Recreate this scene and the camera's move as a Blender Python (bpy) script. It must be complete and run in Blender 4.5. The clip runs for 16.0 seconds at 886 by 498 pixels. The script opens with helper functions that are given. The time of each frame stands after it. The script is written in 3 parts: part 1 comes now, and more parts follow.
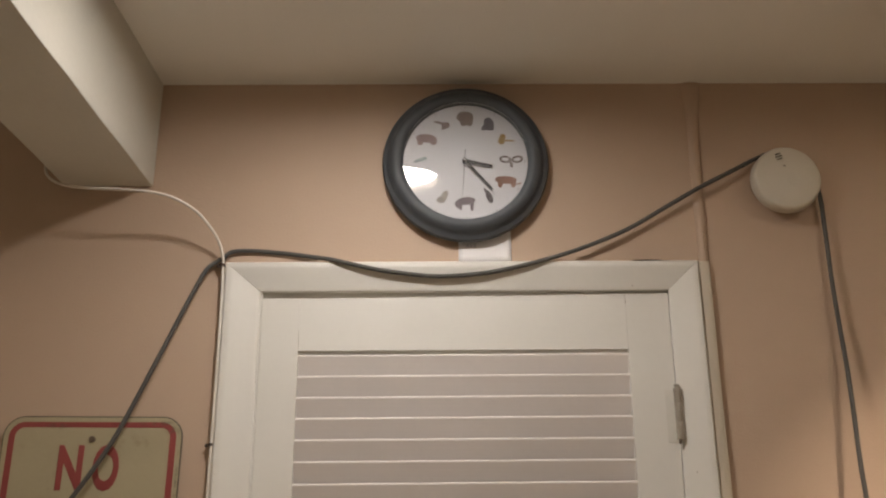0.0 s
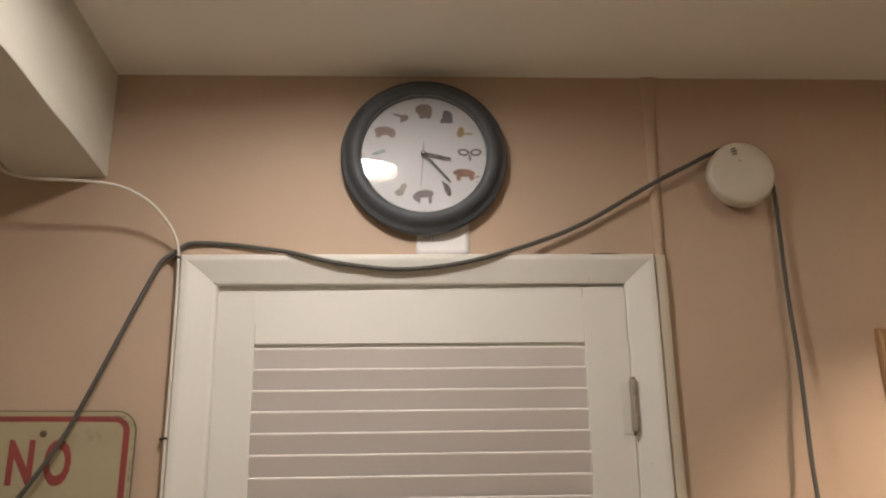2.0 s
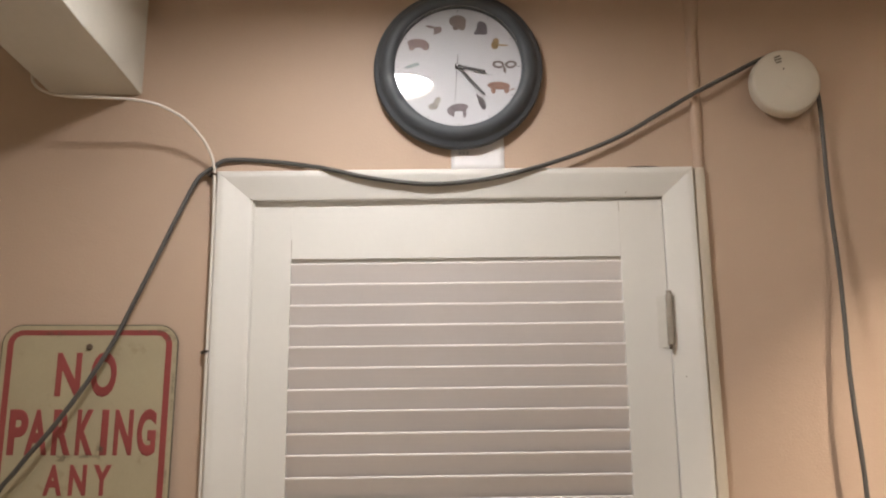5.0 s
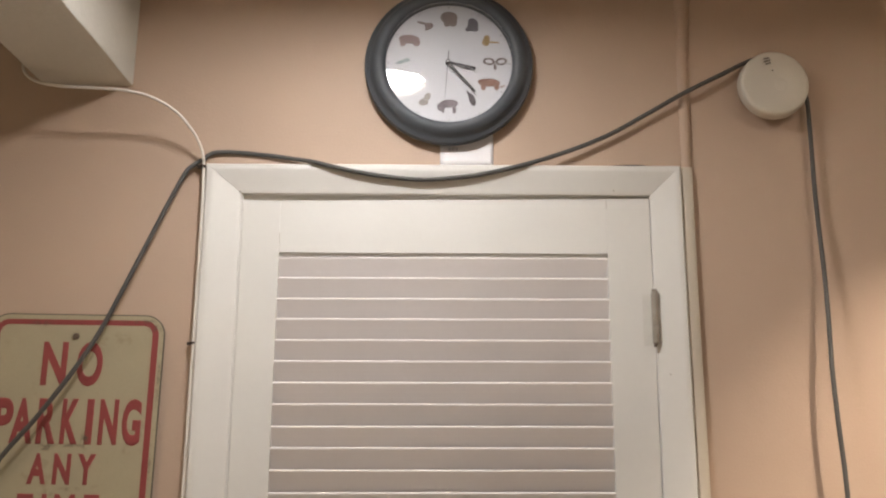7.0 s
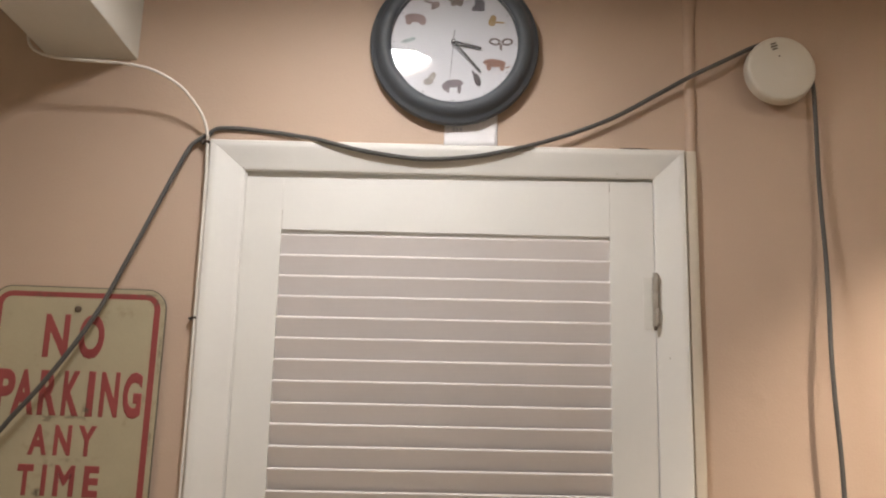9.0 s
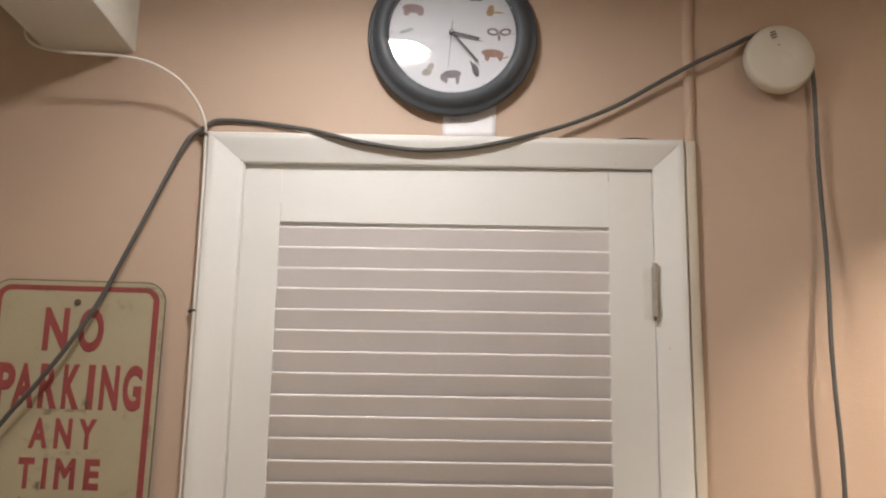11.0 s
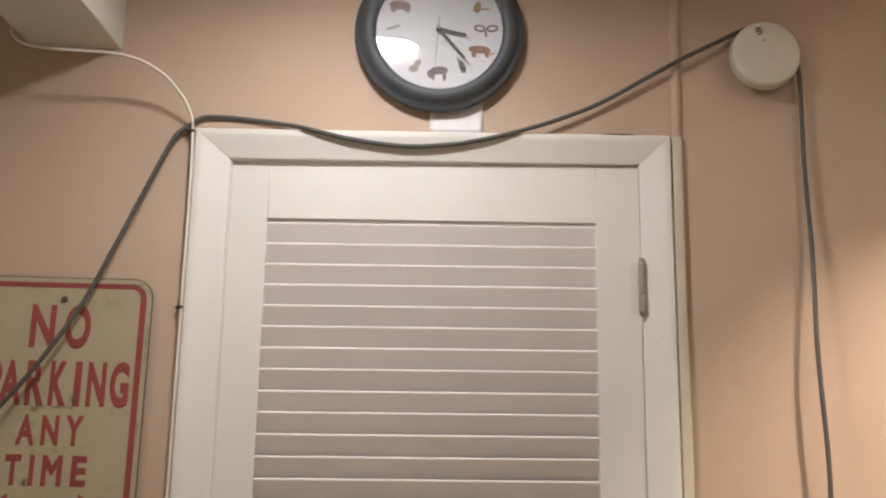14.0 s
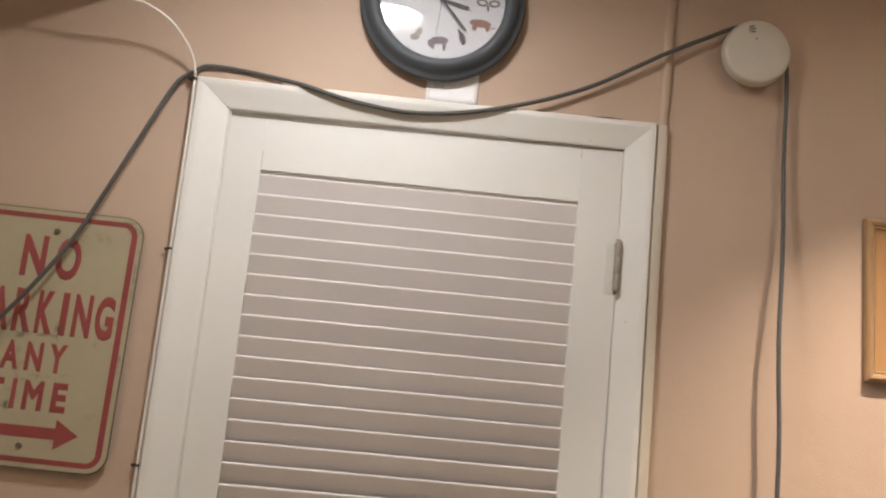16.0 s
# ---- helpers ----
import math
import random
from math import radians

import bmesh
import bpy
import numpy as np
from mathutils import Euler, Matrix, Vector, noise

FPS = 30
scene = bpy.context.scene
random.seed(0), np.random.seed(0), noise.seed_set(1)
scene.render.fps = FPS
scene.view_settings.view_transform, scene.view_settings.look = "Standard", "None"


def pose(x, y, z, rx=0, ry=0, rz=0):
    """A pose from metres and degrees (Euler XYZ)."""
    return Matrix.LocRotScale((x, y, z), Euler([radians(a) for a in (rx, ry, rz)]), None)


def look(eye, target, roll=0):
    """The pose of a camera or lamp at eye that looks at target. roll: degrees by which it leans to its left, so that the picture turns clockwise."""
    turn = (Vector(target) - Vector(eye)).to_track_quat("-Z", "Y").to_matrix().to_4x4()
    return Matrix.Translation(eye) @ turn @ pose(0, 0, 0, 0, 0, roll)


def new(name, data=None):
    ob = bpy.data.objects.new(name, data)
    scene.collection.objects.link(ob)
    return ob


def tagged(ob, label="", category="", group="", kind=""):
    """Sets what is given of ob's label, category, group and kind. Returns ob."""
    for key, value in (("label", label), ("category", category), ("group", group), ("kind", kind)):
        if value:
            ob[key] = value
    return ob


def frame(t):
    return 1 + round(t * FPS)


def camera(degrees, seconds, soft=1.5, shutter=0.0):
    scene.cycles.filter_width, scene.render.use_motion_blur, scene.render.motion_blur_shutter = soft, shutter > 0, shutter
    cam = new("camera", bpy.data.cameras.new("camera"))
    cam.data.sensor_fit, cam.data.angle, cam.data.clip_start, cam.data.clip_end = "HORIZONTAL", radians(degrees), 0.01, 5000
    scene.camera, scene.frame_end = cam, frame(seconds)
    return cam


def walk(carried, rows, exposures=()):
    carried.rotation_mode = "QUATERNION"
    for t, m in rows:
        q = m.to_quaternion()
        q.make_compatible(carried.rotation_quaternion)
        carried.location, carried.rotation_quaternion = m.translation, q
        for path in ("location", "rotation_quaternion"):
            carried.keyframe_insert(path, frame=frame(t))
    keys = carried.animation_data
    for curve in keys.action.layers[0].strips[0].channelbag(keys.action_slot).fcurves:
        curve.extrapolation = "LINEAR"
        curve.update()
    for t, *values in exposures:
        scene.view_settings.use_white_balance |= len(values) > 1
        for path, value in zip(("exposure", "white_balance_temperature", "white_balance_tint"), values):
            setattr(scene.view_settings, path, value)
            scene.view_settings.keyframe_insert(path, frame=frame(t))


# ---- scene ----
cam = camera(51.1, 16.0, soft=2.1)

PATH = [
    (0, (-0.043, -1.63, 1.577), (-0.027, 0.268, 2.208), -0.4),
    (0.2, (-0.042, -1.626, 1.574), (-0.012, 0.274, 2.168), -0.8),
    (0.5, (-0.04, -1.619, 1.569), (0.02, 0.284, 2.179), -1.0),
    (0.7, (-0.039, -1.62, 1.571), (0.003, 0.282, 2.18), -0.6),
    (1, (-0.037, -1.622, 1.573), (0.004, 0.28, 2.19), -0.8),
    (1.2, (-0.033, -1.622, 1.573), (0.022, 0.28, 2.189), -1.5),
    (1.5, (-0.027, -1.622, 1.572), (0.051, 0.28, 2.185), -1.1),
    (1.7, (-0.027, -1.625, 1.574), (0.06, 0.277, 2.183), -1.1),
    (2, (-0.028, -1.629, 1.578), (0.061, 0.272, 2.193), -0.9),
    (2.2, (-0.024, -1.63, 1.578), (0.042, 0.273, 2.194), -1.1),
    (2.5, (-0.019, -1.631, 1.578), (0.034, 0.275, 2.182), -1.1),
    (2.7, (-0.02, -1.63, 1.58), (0.028, 0.277, 2.171), -1.1),
    (3, (-0.022, -1.628, 1.582), (0.031, 0.281, 2.174), -0.8),
    (3.2, (-0.02, -1.628, 1.58), (0.022, 0.285, 2.165), -0.8),
    (3.5, (-0.017, -1.628, 1.578), (0.012, 0.29, 2.145), -0.8),
    (3.7, (-0.017, -1.63, 1.578), (0.023, 0.295, 2.128), -0.9),
    (4, (-0.017, -1.633, 1.578), (0.034, 0.303, 2.078), -0.7),
    (4.2, (-0.019, -1.629, 1.577), (-0.006, 0.312, 2.056), -0.5),
    (4.5, (-0.021, -1.622, 1.575), (-0.013, 0.326, 2.024), -0.1),
    (4.7, (-0.018, -1.622, 1.574), (-0.023, 0.326, 2.021), -0.6),
    (6.8, (0.0, -1.626, 1.565), (0.002, 0.323, 2.004), 0.3),
    (7, (0.003, -1.626, 1.564), (0.006, 0.323, 2.01), 0.3),
    (7.2, (0.004, -1.627, 1.565), (-0.003, 0.323, 2.001), 0.5),
    (7.5, (0.005, -1.628, 1.566), (-0.004, 0.324, 2.004), 0.4),
    (7.7, (0.005, -1.627, 1.563), (-0.005, 0.326, 2.004), 0.6),
    (8, (0.004, -1.625, 1.558), (0.0, 0.328, 1.988), 0.8),
    (8.2, (0.004, -1.626, 1.558), (-0.0, 0.328, 1.982), 1.1),
    (8.5, (0.003, -1.627, 1.559), (0.001, 0.329, 1.98), 1.3),
    (8.7, (0.004, -1.627, 1.559), (0.001, 0.33, 1.972), 1.4),
    (10.8, (0.01, -1.625, 1.561), (-0.003, 0.336, 1.962), 1.2),
    (11, (0.011, -1.625, 1.561), (0.003, 0.337, 1.95), 1.1),
    (11.2, (0.009, -1.625, 1.562), (0.007, 0.338, 1.936), 1.1),
    (11.5, (0.007, -1.626, 1.564), (0.011, 0.339, 1.936), 0.9),
    (11.7, (0.009, -1.625, 1.56), (-0.003, 0.339, 1.931), 1.0),
    (12, (0.012, -1.623, 1.553), (-0.007, 0.338, 1.942), 0.8),
    (12.2, (0.014, -1.626, 1.556), (-0.006, 0.335, 1.944), 0.8),
    (12.5, (0.016, -1.631, 1.56), (0.017, 0.331, 1.948), 0.9),
    (12.7, (0.019, -1.629, 1.556), (0.028, 0.331, 1.956), 0.6),
    (13, (0.024, -1.627, 1.551), (0.021, 0.33, 1.966), 0.3),
    (13.2, (0.025, -1.626, 1.55), (0.016, 0.332, 1.957), 0.7),
    (13.5, (0.027, -1.624, 1.549), (0.024, 0.336, 1.949), 0.7),
    (13.7, (0.026, -1.625, 1.55), (0.026, 0.336, 1.946), 0.7),
    (14, (0.024, -1.626, 1.552), (0.028, 0.335, 1.943), 0.9),
    (14.2, (0.023, -1.627, 1.552), (0.031, 0.335, 1.951), 1.2),
    (14.5, (0.022, -1.629, 1.553), (0.036, 0.334, 1.938), 1.2),
    (14.7, (0.023, -1.635, 1.549), (0.021, 0.327, 1.925), 1.4),
    (15, (0.025, -1.645, 1.544), (0.027, 0.317, 1.928), 1.7),
    (15.2, (0.026, -1.649, 1.545), (0.009, 0.316, 1.923), 1.8),
    (15.5, (0.027, -1.656, 1.547), (0.0, 0.314, 1.891), 3.3),
    (15.6, (0.028, -1.66, 1.542), (0.009, 0.31, 1.882), 3.9),
    (15.7, (0.03, -1.664, 1.538), (0.017, 0.307, 1.882), 4.2),
    (15.8, (0.031, -1.668, 1.534), (0.021, 0.303, 1.892), 5.0),
    (15.9, (0.033, -1.671, 1.529), (0.046, 0.3, 1.882), 5.4),
    (16, (0.034, -1.675, 1.525), (0.065, 0.296, 1.865), 5.6),
]
EXPOSURE = [(0.0, -0.11, 6800, 10), (0.2, -0.09, 6800, 10), (0.3, 0.01, 6800, 10), (1.5, 0.03, 6850, 10), (2.5, -0.06, 6930, 10), (3.5, 0.06, 6700, 10), (4.3, 0.27, 6480, 10), (4.7, 0.32, 6420, 10), (7.0, 0.36, 6320, 10), (16.0, 0.35, 6300, 10)]
walk(cam, [(t, look(eye, target, roll)) for t, eye, target, roll in PATH], EXPOSURE)

# ---- world and light ----
CEIL = 2.461
world = bpy.data.worlds.new("world")
world.use_nodes = True
world.node_tree.nodes["Background"].inputs[0].default_value = (0.02, 0.018, 0.016, 1)
world.node_tree.nodes["Background"].inputs[1].default_value = 0.2
scene.world = world
LAMP = (-0.128, -0.550, CEIL)        # light in the ceiling above the door
LAMP_GLOW = 126.0
SUNK = 0.016                         # how deep its diffuser sits above the ceiling face
ROOM_LAMP = (0.93, -0.80, CEIL)      # second, smaller light further into the room
ROOM_GLOW = 86.0
SIDE_LAMP = (-1.00, -1.25, CEIL)     # third, weaker one beyond the beam
SIDE_GLOW = 170.0
SPOT = (0.94, -0.47, CEIL)           # recessed downlight near the wooden plaque
BULB_GLOW = 6100.0


# ---- materials ----
def links(mat):
    return mat.node_tree.nodes, mat.node_tree.links


def surface(name, colour, rough=0.5, stains=(),  metal=0.0, vary=0.06, big=3.0, fine=160.0, bump=0.05, depth=0.001, dark=None, spots=0.0, spot_scale=20.0, coat=0.0, rnd=0.0, wave=0.0):
    """A procedural surface: colour varied at two scales, fine relief, optional worn spots in a second colour."""
    mat = bpy.data.materials.new(name)
    mat.use_nodes = True
    n, l = links(mat)
    b = n["Principled BSDF"]
    b.inputs["Roughness"].default_value = rough
    b.inputs["Metallic"].default_value = metal
    b.inputs["Coat Weight"].default_value = coat
    co = n.new("ShaderNodeTexCoord")
    a = n.new("ShaderNodeTexNoise")
    a.inputs["Scale"].default_value, a.inputs["Detail"].default_value = big, 5
    c = n.new("ShaderNodeTexNoise")
    c.inputs["Scale"].default_value, c.inputs["Detail"].default_value = fine, 4
    l.new(co.outputs["Object"], a.inputs["Vector"])
    l.new(co.outputs["Object"], c.inputs["Vector"])
    add = n.new("ShaderNodeMath")
    add.operation = "MULTIPLY_ADD"
    add.inputs[1].default_value = 0.35
    l.new(c.outputs["Fac"], add.inputs[0])
    l.new(a.outputs["Fac"], add.inputs[2])
    span = n.new("ShaderNodeMapRange")
    span.inputs[1].default_value, span.inputs[2].default_value = 0.35, 1.0
    span.inputs[3].default_value, span.inputs[4].default_value = 1 - vary, 1 + vary
    l.new(add.outputs[0], span.inputs[0])
    out = span.outputs[0]
    if rnd:
        info = n.new("ShaderNodeObjectInfo")
        r = n.new("ShaderNodeMapRange")
        r.inputs[3].default_value, r.inputs[4].default_value = 1 - rnd, 1 + rnd
        l.new(info.outputs["Random"], r.inputs[0])
        m = n.new("ShaderNodeMath")
        m.operation = "MULTIPLY"
        l.new(out, m.inputs[0])
        l.new(r.outputs[0], m.inputs[1])
        out = m.outputs[0]
    tone = n.new("ShaderNodeVectorMath")
    tone.operation = "SCALE"
    tone.inputs[0].default_value = colour
    l.new(out, tone.inputs["Scale"])
    last = tone.outputs[0]
    if dark:
        s = n.new("ShaderNodeTexNoise")
        s.inputs["Scale"].default_value, s.inputs["Detail"].default_value, s.inputs["Roughness"].default_value = spot_scale, 6, 0.65
        l.new(co.outputs["Object"], s.inputs["Vector"])
        ramp = n.new("ShaderNodeMapRange")
        ramp.inputs[1].default_value, ramp.inputs[2].default_value = 0.72 - spots, 0.80 - spots
        l.new(s.outputs["Fac"], ramp.inputs[0])
        mix = n.new("ShaderNodeMix")
        mix.data_type = "RGBA"
        mix.inputs["B"].default_value = (*dark, 1)
        l.new(ramp.outputs[0], mix.inputs["Factor"])
        l.new(last, mix.inputs["A"])
        last = mix.outputs["Result"]
    for u, v, ru, rv, amount in stains:
        # a soft-edged dirty patch at a fixed place on the thing, broken up by noise
        off = n.new("ShaderNodeVectorMath")
        off.operation = "SUBTRACT"
        off.inputs[1].default_value = (u, 0, v)
        l.new(co.outputs["Object"], off.inputs[0])
        sc = n.new("ShaderNodeVectorMath")
        sc.operation = "MULTIPLY"
        sc.inputs[1].default_value = (1 / ru, 0, 1 / rv)
        l.new(off.outputs[0], sc.inputs[0])
        ln = n.new("ShaderNodeVectorMath")
        ln.operation = "LENGTH"
        l.new(sc.outputs[0], ln.inputs[0])
        fall = n.new("ShaderNodeMapRange")
        fall.interpolation_type = "SMOOTHSTEP"
        fall.inputs[1].default_value, fall.inputs[2].default_value, fall.inputs[3].default_value, fall.inputs[4].default_value = 0.1, 1.0, amount, 0.0
        l.new(ln.outputs["Value"], fall.inputs[0])
        br = n.new("ShaderNodeTexNoise")
        br.inputs["Scale"].default_value, br.inputs["Detail"].default_value = 130, 4
        l.new(co.outputs["Object"], br.inputs["Vector"])
        cut = n.new("ShaderNodeMapRange")
        cut.inputs[1].default_value, cut.inputs[2].default_value = 0.38, 0.58
        l.new(br.outputs["Fac"], cut.inputs[0])
        mul = n.new("ShaderNodeMath")
        mul.operation = "MULTIPLY"
        l.new(fall.outputs[0], mul.inputs[0])
        l.new(cut.outputs[0], mul.inputs[1])
        mix = n.new("ShaderNodeMix")
        mix.data_type = "RGBA"
        mix.inputs["B"].default_value = (0.10, 0.08, 0.055, 1)
        l.new(mul.outputs[0], mix.inputs["Factor"])
        l.new(last, mix.inputs["A"])
        last = mix.outputs["Result"]
    l.new(last, b.inputs["Base Color"])
    rr = n.new("ShaderNodeMapRange")
    rr.inputs[3].default_value, rr.inputs[4].default_value = max(rough - 0.08, 0.02), min(rough + 0.08, 1)
    l.new(a.outputs["Fac"], rr.inputs[0])
    l.new(rr.outputs[0], b.inputs["Roughness"])
    if bump:
        bp = n.new("ShaderNodeBump")
        bp.inputs["Strength"].default_value, bp.inputs["Distance"].default_value = bump, depth
        l.new(c.outputs["Fac"], bp.inputs["Height"])
        if wave:
            w = n.new("ShaderNodeTexNoise")
            w.inputs["Scale"].default_value, w.inputs["Detail"].default_value = 9.0, 3
            l.new(co.outputs["Object"], w.inputs["Vector"])
            bw = n.new("ShaderNodeBump")
            bw.inputs["Strength"].default_value, bw.inputs["Distance"].default_value = wave, 0.006
            l.new(w.outputs["Fac"], bw.inputs["Height"])
            l.new(bw.outputs[0], bp.inputs["Normal"])
        l.new(bp.outputs[0], b.inputs["Normal"])
    return mat


def wood(name, pale, deep):
    mat = bpy.data.materials.new(name)
    mat.use_nodes = True
    n, l = links(mat)
    b = n["Principled BSDF"]
    co = n.new("ShaderNodeTexCoord")
    mp = n.new("ShaderNodeMapping")
    mp.inputs["Scale"].default_value = (60, 60, 5)
    a = n.new("ShaderNodeTexNoise")
    a.inputs["Scale"].default_value, a.inputs["Detail"].default_value, a.inputs["Distortion"].default_value = 1.0, 6, 0.6
    l.new(co.outputs["Object"], mp.inputs[0])
    l.new(mp.outputs[0], a.inputs["Vector"])
    mix = n.new("ShaderNodeMix")
    mix.data_type = "RGBA"
    mix.inputs["A"].default_value, mix.inputs["B"].default_value = (*pale, 1), (*deep, 1)
    l.new(a.outputs["Fac"], mix.inputs["Factor"])
    l.new(mix.outputs["Result"], b.inputs["Base Color"])
    b.inputs["Roughness"].default_value = 0.38
    bp = n.new("ShaderNodeBump")
    bp.inputs["Strength"].default_value, bp.inputs["Distance"].default_value = 0.15, 0.001
    l.new(a.outputs["Fac"], bp.inputs["Height"])
    l.new(bp.outputs[0], b.inputs["Normal"])
    return mat


def glow(name, colour, strength):
    mat = bpy.data.materials.new(name)
    mat.use_nodes = True
    b = mat.node_tree.nodes["Principled BSDF"]
    b.inputs["Base Color"].default_value = (0.8, 0.8, 0.8, 1)
    b.inputs["Emission Color"].default_value = (*colour, 1)
    b.inputs["Emission Strength"].default_value = strength
    return mat


WALL = surface("peach_wall_paint", (0.51, 0.378, 0.280), 0.62, vary=0.05, big=2.2, fine=240, bump=0.3, depth=0.0012, wave=0.35)
OFFWHITE = surface("off_white_wall_paint", (0.74, 0.71, 0.65), 0.7, vary=0.04, big=2.5, fine=200, bump=0.2)
CEILING = surface("ceiling_paint", (0.86, 0.845, 0.79), 0.8, vary=0.04, big=2.0, fine=180, bump=0.25, depth=0.0015, wave=0.3)
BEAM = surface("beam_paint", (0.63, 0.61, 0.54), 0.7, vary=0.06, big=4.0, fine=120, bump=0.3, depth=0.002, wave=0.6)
FLOOR = surface("floor_boards", (0.46, 0.39, 0.31), 0.45, vary=0.2, big=4, fine=60, bump=0.1)
WHITE = surface("white_gloss_paint", (0.734, 0.714, 0.664), 0.48, vary=0.035, big=6, fine=90, bump=0.12, depth=0.001, dark=(0.56, 0.49, 0.41), spots=0.02, spot_scale=34)
SLAT = surface("white_slat_paint", (0.840, 0.793, 0.763), 0.30, vary=0.04, big=5, fine=110, bump=0.1, rnd=0.03)
AGEDWHITE = surface("aged_hinge_paint", (0.69, 0.67, 0.61), 0.5, vary=0.08, big=40, fine=200, bump=0.15)
CREAM = surface("cream_strip_paint", (0.64, 0.57, 0.46), 0.4, vary=0.05, big=7, fine=120, bump=0.15)
GAP = surface("dark_gap", (0.10, 0.075, 0.055), 0.9, bump=0)
NAILHOLE = surface("filled_nail_hole", (0.30, 0.24, 0.18), 0.8, bump=0)
# dark tone gives the space behind the slats its dimness
CLOSET = surface("closet_dim_tone", (0.30, 0.26, 0.22), 0.8)
BLACKPLASTIC = surface("black_plastic", (0.056, 0.063, 0.072), 0.58, vary=0.15, fine=300, bump=0.05)
RUBBER = surface("black_cable_jacket", (0.082, 0.079, 0.072), 0.66, vary=0.25, big=12, fine=400, bump=0.1)
WHITECABLE = surface("white_cable_jacket", (0.74, 0.69, 0.62), 0.45, vary=0.06, big=15, fine=300, bump=0.05)
CLIP = surface("brown_clip", (0.06, 0.04, 0.03), 0.5, vary=0.2)
ALARM = surface("aged_white_plastic", (0.63, 0.585, 0.50), 0.45, vary=0.03, big=14, fine=500, bump=0.05)
ALARMDARK = surface("vent_dark", (0.10, 0.08, 0.06), 0.7, bump=0)
DIAL = surface("dial_paper", (0.61, 0.605, 0.62), 0.6, vary=0.015, bump=0)
REFLECTOR = surface("white_reflector", (0.78, 0.77, 0.75), 0.35, bump=0)
BAFFLE = surface("grey_baffle", (0.28, 0.27, 0.26), 0.5, bump=0)
HAND = surface("hand_black", (0.055, 0.05, 0.05), 0.45, bump=0)
STEEL = surface("worn_steel", (0.34, 0.30, 0.245), 0.62, metal=0.15, vary=0.2, big=40, fine=300, bump=0.2, dark=(0.20, 0.16, 0.12), spots=0.1, spot_scale=90)
BOLT = surface("dull_bolt", (0.16, 0.12, 0.09), 0.5, metal=0.6, vary=0.2, bump=0.1)
SIGN_DIRT = ((0.033, 0.012, 0.011, 0.020, 1.0), (-0.032, 0.000, 0.017, 0.009, 1.0), (0.005, 0.003, 0.040, 0.005, 0.6), (-0.036, -0.124, 0.011, 0.013, 0.95), (0.015, -0.069, 0.026, 0.006, 0.35),
             (-0.022, -0.077, 0.020, 0.007, 0.35), (0.137, 0.205, 0.018, 0.010, 0.6), (-0.060, 0.212, 0.030, 0.008, 0.5), (0.146, -0.020, 0.004, 0.060, 0.5), (0.06, -0.18, 0.02, 0.02, 0.3), (0.0, -0.213, 0.06, 0.010, 0.35),
             (0.110, 0.217, 0.05, 0.006, 0.6), (0.149, 0.120, 0.004, 0.070, 0.5))
PLATE = surface("aged_sign_white", (0.395, 0.343, 0.228), 0.42, SIGN_DIRT, vary=0.08, big=9, fine=220, bump=0.08, dark=(0.33, 0.28, 0.18), spots=0.13, spot_scale=14)
RIM = surface("bare_sign_edge", (0.14, 0.12, 0.085), 0.45, metal=0.2, vary=0.15, big=20, bump=0.1, dark=(0.14, 0.11, 0.09), spots=0.09, spot_scale=45)
RED = surface("sign_red_ink", (0.27, 0.055, 0.052), 0.42, SIGN_DIRT, vary=0.12, big=14, fine=200, bump=0.05, dark=(0.24, 0.05, 0.05), spots=0.03, spot_scale=30)
PAPER = surface("note_paper", (0.82, 0.80, 0.80), 0.75, vary=0.02, bump=0.05)
INK = surface("grey_ink", (0.58, 0.57, 0.60), 0.7, bump=0)
FRAMEWOOD = wood("oak_frame", (0.44, 0.29, 0.15), (0.25, 0.14, 0.065))
PANELWOOD = wood("honey_panel", (0.47, 0.27, 0.125), (0.36, 0.185, 0.075))
LAMPGLASS = glow("lamp_diffuser", (1.0, 0.95, 0.925), LAMP_GLOW)
ROOMGLASS = glow("room_lamp_diffuser", (1.0, 0.875, 0.76), ROOM_GLOW)
SIDEGLASS = glow("side_lamp_diffuser", (1.0, 0.83, 0.62), SIDE_GLOW)
BULB = glow("bulb_glow", (1.0, 0.83, 0.68), BULB_GLOW)

GLASS = bpy.data.materials.new("clock_glass")
GLASS.use_nodes = True
_n, _l = links(GLASS)
_t, _d, _m, _f = _n.new("ShaderNodeBsdfTransparent"), _n.new("ShaderNodeBsdfGlossy"), _n.new("ShaderNodeMixShader"), _n.new("ShaderNodeFresnel")
_d.inputs["Roughness"].default_value, _f.inputs["IOR"].default_value = 0.012, 1.46
_l.new(_f.outputs[0], _m.inputs[0])
_l.new(_t.outputs[0], _m.inputs[1])
_l.new(_d.outputs[0], _m.inputs[2])
_l.new(_m.outputs[0], _n["Material Output"].inputs[0])


# ---- mesh tools ----
def mesh_of(bm, name, mat, smooth=False):
    bmesh.ops.recalc_face_normals(bm, faces=bm.faces)
    me = bpy.data.meshes.new(name)
    bm.to_mesh(me)
    bm.free()
    for m in (mat if isinstance(mat, (list, tuple)) else [mat]):
        me.materials.append(m)
    if smooth:
        me.polygons.foreach_set("use_smooth", [True] * len(me.polygons))
        me.set_sharp_from_angle(angle=radians(38))
    return me


def part(name, bm, mat, parent=None, label="", smooth=False):
    """Links a bmesh as one mesh object, under a thing or a part."""
    ob = new(name, mesh_of(bm, name, mat, smooth))
    if parent:
        ob.parent = parent
    if label:
        tagged(ob, label)
    return ob


